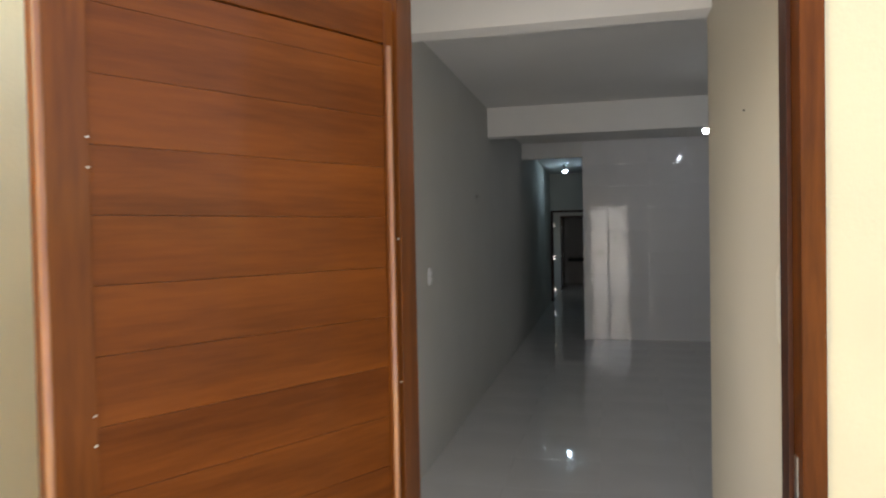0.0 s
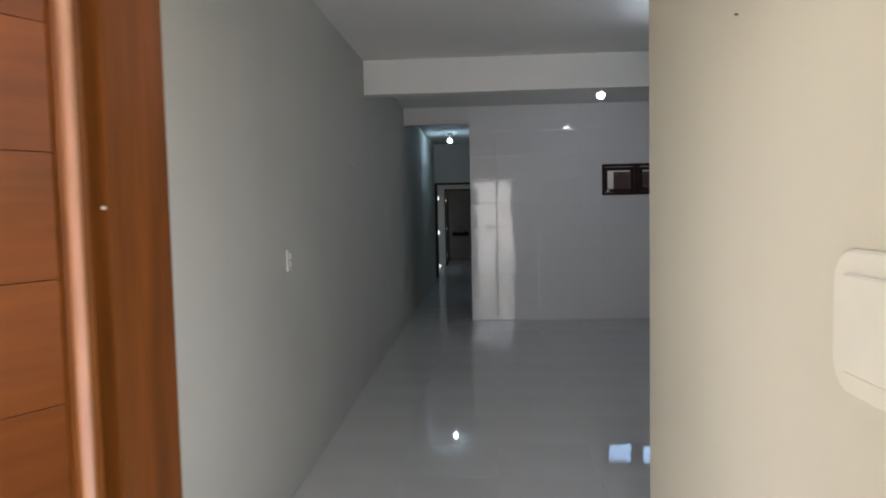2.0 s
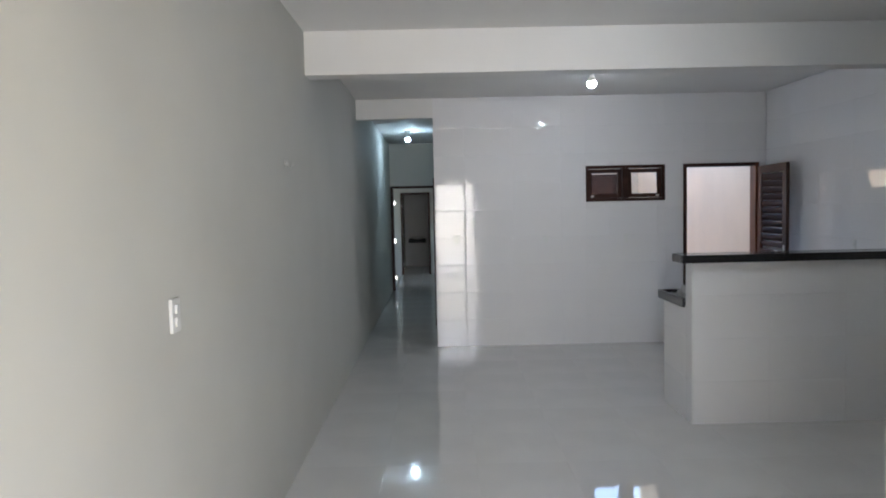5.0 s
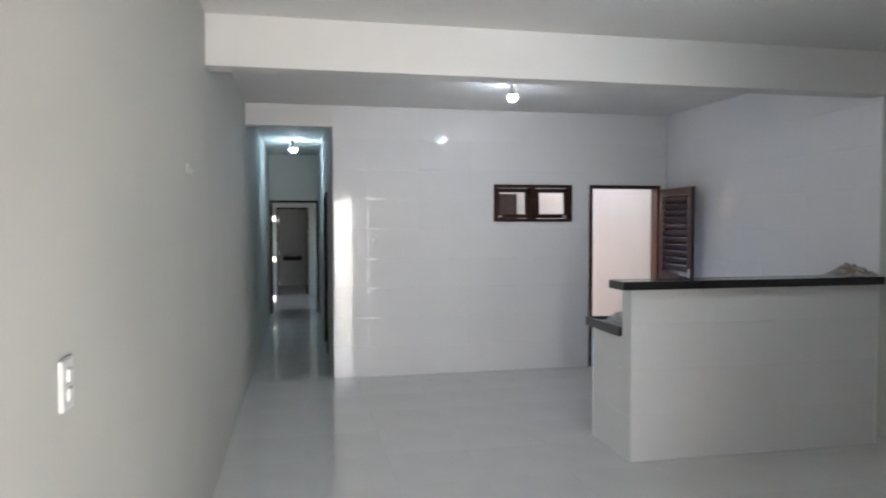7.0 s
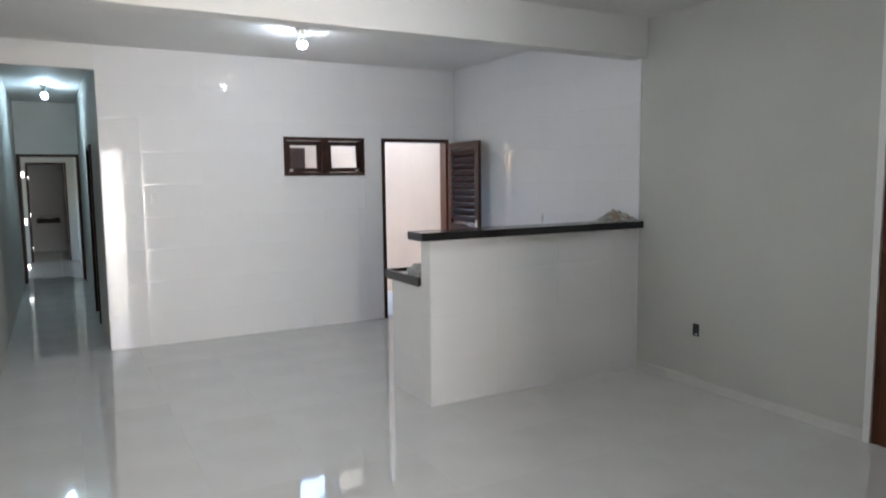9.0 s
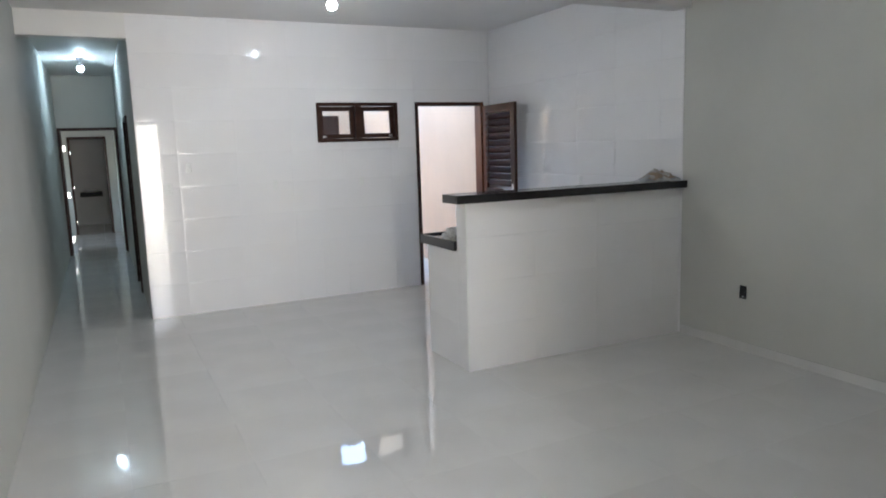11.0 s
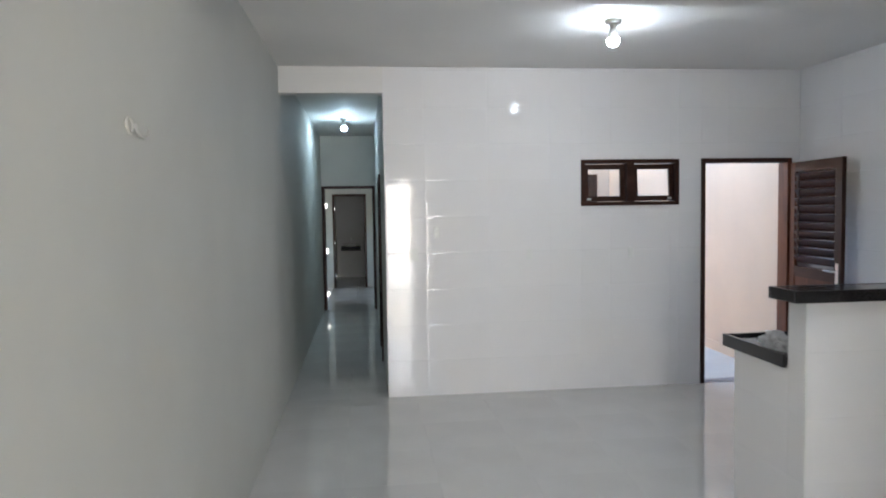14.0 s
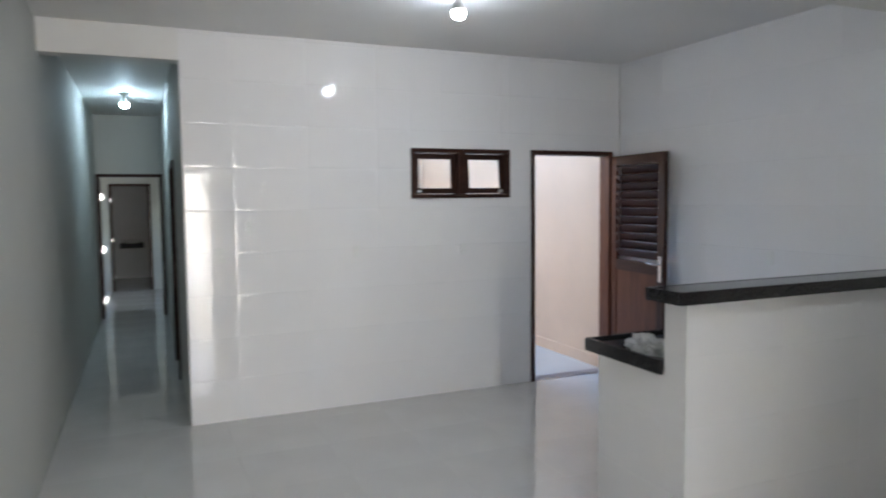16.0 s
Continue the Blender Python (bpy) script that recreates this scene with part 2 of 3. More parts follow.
wall_north = structure("wall_north", boxes([(HX, 1.324, YB + 0.012, YB + 0.15, -0.1, H), (1.324, 2.27, YB + 0.012, YB + 0.15, -0.1, 1.712), (1.324, 2.27, YB + 0.012, YB + 0.15, 2.137, H),
                                            (2.27, 2.49, YB + 0.012, YB + 0.15, -0.1, H), (2.49, 3.395, YB + 0.012, YB + 0.15, 2.14, H), (3.395, XR, YB + 0.012, YB + 0.15, -0.1, H)]), GROUT, "kitchen wall clad in glossy white tiles", "wall")
wall_header = structure("wall_header", box(XL, HX, YB, YB + 0.15, 2.74, H), CEIL, "beam over the corridor opening", "wall")
wall_corridor = structure("wall_corridor", boxes([(HX, HX + 0.15, YB + 0.15, 12.5, -0.1, H), (HX, HX + 0.15, 13.4, 22.6, -0.1, H), (HX, HX + 0.15, 12.5, 13.4, 2.10, H)]), PAINT, "beige painted corridor wall", "wall")
wall_end = structure("wall_end", boxes([(XL, HX, YE, YE + 0.12, 2.12, H), (-4.0, XL - 0.15, YE, YE + 0.12, -0.1, H)]), PAINT, "wall over the corridor's end door", "wall")
wall_bath = structure("wall_bath", boxes([(-4.0, HX, YE2, YE2 + 0.12, 2.06, H), (-0.635, HX, YE2, YE2 + 0.12, -0.1, 2.06), (-4.0, -1.37, YE2, YE2 + 0.12, -0.1, 2.06)]), PAINT, "wall round the bathroom door", "wall")
wall_last = structure("wall_last", box(XL - 0.15, HX + 0.15, 22.6, 22.75, -0.1, H), MATT_TILE, "tiled wall at the far end of the house", "wall")
# out of view; its opening is made up to hold the bedroom fill lamp
wall_bedroom_west = structure("wall_bedroom_west", boxes([(-4.15, -4.0, YE, 17.8, -0.1, H), (-4.15, -4.0, 19.0, YE2 + 0.12, -0.1, H), (-4.15, -4.0, 17.8, 19.0, -0.1, 1.0), (-4.15, -4.0, 17.8, 19.0, 2.0, H)]), PAINT, "unseen bedroom wall with an added window opening", "wall")
ceiling = structure("ceiling", boxes([(XL - 0.15, XR + 0.15, YF + 0.15, YB + 0.15, H, H + 0.12), (XL - 0.15, HX + 0.15, YB + 0.15, 22.75, H, H + 0.12), (-4.15, XL - 0.15, YE, YE2 + 0.12, H, H + 0.12)]), CEIL, "plain white plastered ceiling", "ceiling")
beam_kitchen = structure("beam_kitchen", box(XL, XR, YP, YP + 0.18, 2.657, H, 0.004), CEIL, "pale painted beam across the ceiling before the kitchen", "beam")
beam_entry = structure("beam_entry", box(XL, 0.30, 3.73, 3.88, 2.62, H, 0.004), CEIL, "pale painted beam across the entrance hall", "beam")
baseboard = structure("baseboard", boxes([(XR - 0.012, XR, 5.882, YP + 0.05, 0, 0.07)], 0.002), FLOOR_TILE, "low pale tile baseboard", "baseboard")

# ---- outdoors ----
ground = structure("ground", boxes([(-300, 300, -300, YF, -0.2, -0.03), (HX + 0.15, 300, YB + 0.15, 300, -0.2, -0.03)]), GROUND, "pale concrete ground", "ground")
porch_wall = structure("wall_porch", box(-1.75, -1.60, -0.6, YF, -0.1, 2.9), PAINT_OUT, "cream rendered porch side wall", "wall")
wall_street = structure("wall_street", box(-6.0, 7.0, -4.2, -4.05, -0.1, 2.4), PAINT_OUT, "cream rendered front boundary wall", "wall")
# upper part is unseen, extra height added to block the sun
yard_east = structure("wall_yard_east", box(3.42, 3.57, YB + 0.15, 16.0, -0.1, 5.2), PAINT_YARD, "pale pink rendered yard wall", "wall")
# unseen skin, added so the sunlit wall behind mirrors less brightly in the tiles
yard_west = structure("yard_west_skin", box(HX + 0.154, HX + 0.19, 13.5, 16.0, -0.1, H), PAINT_YARD, "unseen render skin added to dim the corridor wall's reflection", "wall")
yard_north = structure("wall_yard_north", box(HX + 0.15, 3.57, 16.0, 16.15, -0.1, 3.0), PAINT_YARD, "pale pink rendered wall at the end of the yard", "wall")
structure("baseboard_yard", box(3.405, 3.42, YB + 0.15, 16.0, -0.03, 0.10, 0.003), PAINT_YARD, "low skirting along the yard wall", "baseboard")
yard_floor = structure("pavement", box(HX + 0.16, 3.42, YB + 0.15, 16.0, -0.03, -0.012), GROUND, "pale tiled yard floor", "pavement")


# ---- entrance door ----
def entrance():
    f = thing("door_frame", "orange varnished timber frame of the entrance door", "door frame", (0, 0, 0))
    part("post", box(-0.73, -0.668, YF - 0.015, YF + 0.12, -0.03, 2.30, 0.004), WOOD_V, f)
    part("post", box(0.225, 0.275, YF - 0.015, YF + 0.12, -0.03, 2.30, 0.004), WOOD_V, f)
    part("head", box(-0.668, 0.225, YF - 0.015, YF + 0.12, 2.25, 2.30, 0.004), WOOD_H, f)
    for nz in (1.27, 1.62):
        part("nail_head", round_rod(bmesh.new(), (-0.674, YF - 0.013, nz), (-0.674, YF - 0.0158, nz), 0.0022, 10), CREAM_PLASTIC, f, "pale nail head")
    # the darker wood puts the shade of the reveal into the strip's colour
    part("stop", box(0.214, 0.225, YF + 0.052, YF + 0.12, -0.03, 2.25, 0.002), RED_WOOD, f, "rebate strip in darker wood for the shaded reveal")
    tagged(f, kind="structure")
    part("strike_plate", box(0.2225, 0.225, YF + 0.02, YF + 0.045, 0.98, 1.12, 0.001), STEEL, f, "steel strike plate")
    # the leaf stands open outwards, hinged on the post
    ang = math.degrees(math.atan2(-0.875, -0.485))
    d = thing("entrance_door", "open orange varnished door of horizontal timber boards", "door", (-0.70, 2.02, -0.01), turn=ang)
    W, T, TOP = 0.775, 0.035, 2.19
    part("stile", box(0.0, 0.028, 0, T, 0.02, TOP, 0.003), WOOD_V, d)
    part("stile", box(W - 0.08, W, 0, T, 0.02, TOP, 0.003), WOOD_V, d)
    part("rail", box(0.028, W - 0.08, 0, T, TOP - 0.10, TOP, 0.003), WOOD_H, d)
    z = 0.03
    while z < TOP - 0.11:
        z1 = min(z + 0.118, TOP - 0.101)
        part("board", box(0.029, W - 0.081, 0.006, T - 0.006, z, z1 - 0.0006, 0.0009), WOOD_H, d)
        z += 0.118
    part("bead", round_rod(bmesh.new(), (0.016, T, 0.02), (0.016, T, 2.085), 0.007), BEAD_WOOD, d, "shiny rounded edge bead with its highlight in the colour", True)
    part("bead", round_rod(bmesh.new(), (W - 0.006, T, 0.02), (W - 0.006, T, 2.19), 0.007), BEAD_WOOD, d, "shiny rounded edge bead with its highlight in the colour", True)
    for nx, nz in ((W - 0.076, 1.30), (W - 0.076, 1.35), (W - 0.076, 1.76), (W - 0.076, 1.81)):
        part("nail_head", round_rod(bmesh.new(), (nx, T - 0.002, nz), (nx, T + 0.0008, nz), 0.0022, 10), CREAM_PLASTIC, d, "pale nail head")
    h = part("handle_plate", box(W - 0.07, W - 0.03, T, T + 0.004, 0.95, 1.18, 0.002), STEEL, d, "steel lock plate")
    bm = round_rod(bmesh.new(), (W - 0.05, T, 1.08), (W - 0.05, T + 0.05, 1.08), 0.009)
    round_rod(bm, (W - 0.05, T + 0.05, 1.08), (W - 0.17, T + 0.05, 1.08), 0.009)
    part("lever", bm, STEEL, h, "steel lever handle", True)


entrance()


# ---- kitchen door and window ----
def kitchen_door():
    f = thing("door_1", "dark brown timber door frame in the tiled wall", "door frame")
    y0, y1 = YB - 0.012, YB + 0.14
    part("post", box(2.49, 2.53, y0, y1, -0.01, 2.14, 0.003), DARK_WOOD, f)
    # redder, lighter wood here: the light on this jamb is put into its colour
    part("post", box(3.352, 3.395, y0, y1, -0.01, 2.14, 0.003), RED_WOOD, f)
    part("head", box(2.53, 3.352, y0, y1, 2.10, 2.14, 0.003), DARK_WOOD_H, f)
    part("sill", box(2.53, 3.352, YB, YB + 0.15, -0.1, 0.003, 0.001), THRESH, f, "grey granite sill")
    tagged(f, kind="structure")
    ang = math.degrees(math.atan2(10.14 - 10.965, 3.297 - 3.372))
    d = thing("louvred_door", "dark brown louvred timber door standing open against the tiled wall", "door", (3.372, 10.96, 0.0), turn=ang)
    W, T, TOP = 0.83, 0.035, 2.09
    part("stile", box(0, 0.085, 0, T, 0.01, TOP, 0.003), RED_WOOD, d)
    part("stile", box(W - 0.10, W, 0, T, 0.01, TOP, 0.003), DARK_WOOD, d)
    part("rail", box(0.085, W - 0.10, 0.001, T - 0.001, TOP - 0.09, TOP, 0.003), DARK_WOOD_H, d)
    part("rail", box(0.085, W - 0.10, 0.001, T - 0.001, 1.02, 1.12, 0.003), DARK_WOOD_H, d)
    part("rail", box(0.085, W - 0.10, 0.001, T - 0.001, 0.01, 0.15, 0.003), DARK_WOOD_H, d)
    part("panel", box(0.085, W - 0.10, 0.010, T - 0.010, 0.15, 1.02, 0.002), RED_WOOD, d)
    n = 11
    for i in range(n):
        z = 1.155 + i * (2.0 - 1.155) / n + 0.03
        m = Matrix.Translation((0, T / 2, z)) @ Matrix.Rotation(radians(-56), 4, "X")
        part("slat", box(0.086, W - 0.101, -0.041, 0.041, -0.005, 0.005, 0.003, m), DARK_WOOD_H, d)
    part("pull_bar", box(0.17, 0.19, -0.026, -0.014, 1.2, 1.97, 0.002), DARK_WOOD, d)
    h = part("lock_plate", box(W - 0.075, W - 0.035, -0.004, 0, 0.97, 1.19, 0.0015), STEEL, d, "steel lock plate")
    bm = round_rod(bmesh.new(), (W - 0.055, 0, 1.12), (W - 0.055, -0.05, 1.12), 0.008)
    round_rod(bm, (W - 0.055, -0.05, 1.12), (W - 0.175, -0.05, 1.125), 0.008)
    part("lever", bm, STEEL, h, "bright steel lever handle", True)


kitchen_door()


def kitchen_window():
    w = thing("window_1", "small dark brown timber window with two tilting panes", "window")
    x0, x1, z0, z1 = 1.324, 2.27, 1.712, 2.137
    y0, y1 = YB - 0.012, YB + 0.13
    fr = part("window_frame", boxes([(x0, x0 + 0.035, y0, y1, z0, z1), (x1 - 0.035, x1, y0, y1, z0, z1), (x0 + 0.035, x1 - 0.035, y0, y1, z0, z0 + 0.035), (x0 + 0.035, x1 - 0.035, y0, y1, z1 - 0.035, z1),
                                     (1.762, 1.832, y0, y1, z0 + 0.035, z1 - 0.035)], 0.003), DARK_WOOD_H, w)
    for a, b, tilt in ((x0 + 0.037, 1.760, -2), (1.834, x1 - 0.037, -5)):
        za, zb = z0 + 0.04, z1 - 0.042
        t = 0.046
        m = Matrix.Translation(((a + b) / 2, YB + 0.045, zb)) @ Matrix.Rotation(radians(tilt), 4, "X")
        hw, hh = (b - a) / 2, zb - za
        bm = bmesh.new()
        for r in ((-hw, -hw + t, 0, 0.03, -hh, 0), (hw - t, hw, 0, 0.03, -hh, 0), (-hw + t, hw - t, 0, 0.03, -hh, -hh + t), (-hw + t, hw - t, 0, 0.03, -t, 0)):
            cuboid(bm, *r, 0.003, m)
        s = part("sash", bm, DARK_WOOD_H, w)
        p = part("pane", box(-hw + t - 0.004, hw - t + 0.004, 0.012, 0.016, -hh + t - 0.004, -t + 0.004, 0, m), GLASS, s)
        p.visible_shadow = False
        part("catch", box(-0.018, 0.018, -0.012, 0.0, -hh + 0.01, -hh + 0.03, 0.002, m @ Matrix.Translation(((-hw + 0.05) if tilt == -2 else (hw - 0.05), 0, 0))), STEEL, s, "small metal catch")
    tagged(w, kind="structure")


kitchen_window()

yw = thing("window_2", "dark timber window at the far end of the yard", "window")
part("window_frame", boxes([(2.40, 2.46, 15.96, 16.0, 1.0, 2.24), (3.14, 3.20, 15.96, 16.0, 1.0, 2.24), (2.46, 3.14, 15.96, 16.0, 2.18, 2.24), (2.46, 3.14, 15.96, 16.0, 1.0, 1.06)], 0.003), DARK_WOOD, yw)
part("shutter", box(2.461, 3.139, 15.975, 15.998, 1.061, 2.179, 0.003), DARK_WOOD, yw)
tagged(yw, kind="structure")


# ---- other door frames ----
def door_frame(name, label, x0, x1, y0, y1, top, w=0.045):
    f = thing(name, label, "door frame")
    part("post", box(x0, x0 + w, y0, y1, 0, top, 0.003), DARK_WOOD, f)
    part("post", box(x1 - w, x1, y0, y1, 0, top, 0.003), DARK_WOOD, f)
    part("head", box(x0 + w, x1 - w, y0, y1, top - w, top, 0.003), DARK_WOOD_H, f)
    return tagged(f, kind="structure")


door_frame("door_2", "dark brown timber frame at the corridor's end", XL + 0.002, HX - 0.002, YE - 0.01, YE + 0.13, 2.12)
bath_frame = door_frame("door_3", "dark brown timber frame of the bathroom door", -1.37, -0.635, YE2 - 0.01, YE2 + 0.13, 2.06)
for hz in (0.28, 0.99, 1.74):
    part("hinge", box(-1.340, -1.312, YE2 - 0.014, YE2 - 0.010, hz - 0.036, hz + 0.036, 0.001), HINGE, bath_frame, "bright polished hinge plate")
for y, x in ((YE, XL + 0.047), ):
    d = thing("open_door", "dark timber door folded back inside the far room", "door", (x + 0.01, y + 0.13, 0), turn=99)
    part("leaf", box(0, 0.75, -0.0, 0.035, 0.01, 2.06, 0.003), DARK_WOOD, d)
    for hz in (0.275, 1.02, 1.785):
        plate_at = pose(0, 0, 0, 0, 0, -99) @ Matrix.Translation((-(x + 0.01), -(y + 0.13), 0))
        part("hinge", box(-1.332, -1.290, y - 0.002, y + 0.002, hz - 0.048, hz + 0.048, 0.001, plate_at @ Matrix.Translation((-1.31, y, 0)) @ Matrix.Rotation(radians(2.2), 4, "Z") @ Matrix.Translation((1.31, -y, 0))), HINGE, d, "bright polished hinge plate")

side = thing("door_4", "dark brown timber corridor door and its frame", "door")
part("post", box(HX - 0.02, HX + 0.15, 12.5, 12.545, 0, 2.10, 0.003), DARK_WOOD, side)
part("post", box(HX - 0.02, HX + 0.15, 13.355, 13.4, 0, 2.10, 0.003), DARK_WOOD, side)
part("head", box(HX - 0.02, HX + 0.15, 12.545, 13.355, 2.055, 2.10, 0.003), DARK_WOOD, side)
part("leaf", box(HX + 0.01, HX + 0.045, 12.547, 13.353, 0.008, 2.053, 0.003), DARK_WOOD, side)
tagged(side, kind="structure")

room_door = thing("door_5", "brown timber room door with a white plastered edge", "door")
part("casing", box(XR - 0.015, XR, 5.792, 5.834, 0, 2.14, 0.003), RED_WOOD, room_door)
part("trim", box(XR - 0.03, XR, 5.836, 5.88, 0, H, 0.004), PLASTIC, room_door, "white plaster edge")
part("post", box(XR - 0.015, XR + 0.14, 5.745, 5.79, 0, 2.14, 0.003), RED_WOOD, room_door)
part("post", box(XR - 0.015, XR + 0.14, 4.91, 4.955, 0, 2.14, 0.003), RED_WOOD, room_door)
part("head", box(XR - 0.015, XR + 0.14, 4.955, 5.745, 2.095, 2.14, 0.003), RED_WOOD, room_door)
part("leaf", box(XR + 0.03, XR + 0.065, 4.957, 5.743, 0.008, 2.093, 0.003), RED_WOOD, room_door)
tagged(room_door, kind="structure")


# ---- breakfast bar and worktop ----
pony = structure("wall_pony", box(1.452, XR, 7.868, 8.002, -0.004, 1.232), GROUT, "low tiled wall that carries the bar top", "wall")
base = structure("wall_counter_base", box(1.452, 1.60, 8.002, 8.505, -0.004, 0.885), GROUT, "tiled end support under the worktop", "wall")
part("corner_trim", box(1.440, 1.452, 7.856, 7.868, 0, 1.231, 0.003), PLASTIC, pony, "white plastic corner trim")
bar = thing("bar_top", "polished black granite bar top on the low tiled wall", "bar top")
part("slab", box(1.365, XR - 0.004, 7.81, 8.003, 1.232, 1.290, 0.002), GRANITE, bar)
part("edge_strip", box(1.345, XR - 0.004, 7.79, 7.809, 1.232, 1.292, 0.005), GRANITE, bar)
part("edge_strip", box(1.345, XR - 0.004, 8.004, 8.02, 1.232, 1.292, 0.005), GRANITE, bar)
part("edge_strip", box(1.345, 1.364, 7.81, 8.003, 1.232, 1.292, 0.005), GRANITE, bar)
top = thing("worktop", "polished black granite worktop behind the bar", "worktop", (0, 0, 0))
part("slab", box(1.44, XR - 0.004, 8.004, 8.58, 0.887, 0.930, 0.003), GRANITE, top)
part("edge_strip", box(1.42, 1.44, 8.004, 8.60, 0.875, 0.945, 0.003), GRANITE, top)
part("edge_strip", box(1.44, XR - 0.004, 8.58, 8.60, 0.875, 0.945, 0.003), GRANITE, top)


def crumple(name, sx, sy, sz, seed, mat, label, category, at, turn=0):
    bm = bmesh.new()
    bmesh.ops.create_icosphere(bm, subdivisions=4, radius=1.0)
    for v in bm.verts:
        c = v.co.copy()
        n = noise.noise(c * 1.7 + Vector((seed, 0, 0))) * 0.35 + noise.noise(c * 4.5 + Vector((0, seed, 0))) * 0.22 + noise.noise(c * 11 + Vector((0, 0, seed))) * 0.08
        c *= 1 + n
        v.co = Vector((c.x * sx, c.y * sy, max(0.0, c.z + 0.12) * sz))
    ob = tagged(new(name, mesh_from(name, bm, mat)), label, category)
    ob.matrix_basis = pose(*at, 0, 0, turn)
    return ob


bundle = thing("paper_bundle", "crumpled stack of plastic sheets and brown paper on the bar top", "paper", (3.24, 7.90, 1.290))


def sheet(sx, sy, peak, lift, seed, thick=0.003):
    """A crumpled sheet over a heap that rises to one side; its underside lies lift above the ground."""
    bm = bmesh.new()
    nx, ny = 26, 12
    rows = []
    for k in (1, 0):
        grid = []
        for i in range(nx + 1):
            for j in range(ny + 1):
                u, v = i / nx, j / ny
                heap = max(0.0, 1 - abs((u - 0.58) / 0.56) ** 3) * max(0.0, 1 - (2 * v - 1) ** 2 * 0.8)
                c = Vector((u * 5 + seed, v * 3, seed))
                rough = noise.noise(c) * 0.030 + noise.noise(c * 2.7) * 0.014
                edge = 1 + 0.10 * noise.noise(Vector((u * 4, v * 4, seed * 2)))
                grid.append(bm.verts.new(((u - 0.5) * sx * edge, (v - 0.5) * sy * edge, max(lift, lift + heap * peak + rough * (0.3 + heap)) + k * thick)))
        rows.append(grid)
    n = ny + 1
    for g in rows:
        for i in range(nx):
            for j in range(ny):
                bm.faces.new((g[i * n + j], g[(i + 1) * n + j], g[(i + 1) * n + j + 1], g[i * n + j + 1]))
    rim = [i * n for i in range(nx)] + [nx * n + j for j in range(ny)] + [i * n + ny for i in range(nx, 0, -1)] + [j for j in range(ny, 0, -1)]
    for a, b in zip(rim, rim[1:] + rim[:1]):
        bm.faces.new((rows[0][a], rows[0][b], rows[1][b], rows[1][a]))
    return bm


part("sheet", sheet(0.40, 0.18, 0.035, 0.0, 1.3), PAPER, bundle)
part("sheet", sheet(0.37, 0.17, 0.048, 0.005, 4.1), RAG, bundle, "grey plastic sheet")
part("sheet", sheet(0.29, 0.14, 0.060, 0.012, 7.7), CARD, bundle, "brown paper")
part("sheet", sheet(0.23, 0.12, 0.066, 0.018, 9.2), PAPER, bundle)
crumple("cloth", 0.06, 0.15, 0.075, 8.7, LIGHT_RAG, "crumpled pale grey cloth on the worktop", "cloth", (1.545, 8.22, 0.930), 0)


# ---- ceiling lamps ----
def ceiling_lamp(bulb):
    t = thing("ceiling_lamp", "bare lit white bulb in a white plastic ceiling holder", "lamp", group="bare ceiling bulbs")
    bm = round_rod(bmesh.new(), (0, 0, -0.022), (0, 0, 0), 0.05, 24, 0.055)
    part("rose", bm, PLASTIC, t, "", True)
    part("socket", round_rod(bmesh.new(), (0, 0, -0.06), (0, 0, -0.022), 0.02, 20, 0.024), PLASTIC, t, "", True)
    part("neck", round_rod(bmesh.new(), (0, 0, -0.122), (0, 0, -0.06), 0.0415, 24, 0.019), PLASTIC, t, "", True)
    bm = bmesh.new()
    bmesh.ops.create_uvsphere(bm, u_segments=24, v_segments=16, radius=0.042, matrix=Matrix.Translation((0, 0, -0.135)))
    part("bulb", bm, bulb, t, "glowing white bulb", True)
    return t


lamp = ceiling_lamp(BULB)
lamp.matrix_basis = pose(1.05, 9.40, H)
ceiling_lamp(BULB_COOL).matrix_basis = pose(-0.92, 14.4, H)
copy_thing(lamp, pose(1.05, 6.3, H))


# ---- switches, sockets, boxes ----
def plate(name, label, at, turn, w=0.075, h=0.12, gang=2, mat=None):
    """A wall plate in the x-z plane, facing -y before the turn."""
    p = thing(name, label, "socket", at, turn=turn)
    part("cover", box(-w / 2, w / 2, -0.012, 0, -h / 2, h / 2, 0.004), mat or PLASTIC, p)
    for i in range(gang):
        z = (i - (gang - 1) / 2) * 0.045
        part("module", box(-0.014, 0.014, -0.020, -0.012, z - 0.015, z + 0.015, 0.003), mat or PLASTIC, p)
    return p


plate("wall_socket", "white plastic double socket on the beige wall", (XL, 5.14, 1.33), 90, mat=SOCKET)
plate("wall_socket", "white plastic double socket on the beige wall", (XL, 3.42, 1.335), 90, mat=SOCKET)
plate("wall_socket", "white plastic socket on the tiled wall", (-0.232, YB - 0.0005, 1.29), 0, 0.075, 0.115)
plate("wall_socket", "white plastic switch on the tiled wall", (-0.022, YB - 0.0005, 1.493), 0, 0.05, 0.10, 1)
plate("wall_socket", "white plastic socket on the tiled wall", (0.833, YB - 0.0005, 1.28), 0, 0.05, 0.10, 1)
plate("wall_socket", "white plastic socket on the tiled wall", (1.80, YB - 0.0005, 1.27), 0, 0.05, 0.10, 1)

plate("wall_socket", "white plastic socket on the tiled wall", (XR - 0.0085, 9.20, 1.245), -90, 0.05, 0.10, 1)

ob = thing("electrical_box", "open black wall box with no cover on the beige wall", "wall box", (XR, 7.213, 0.456))
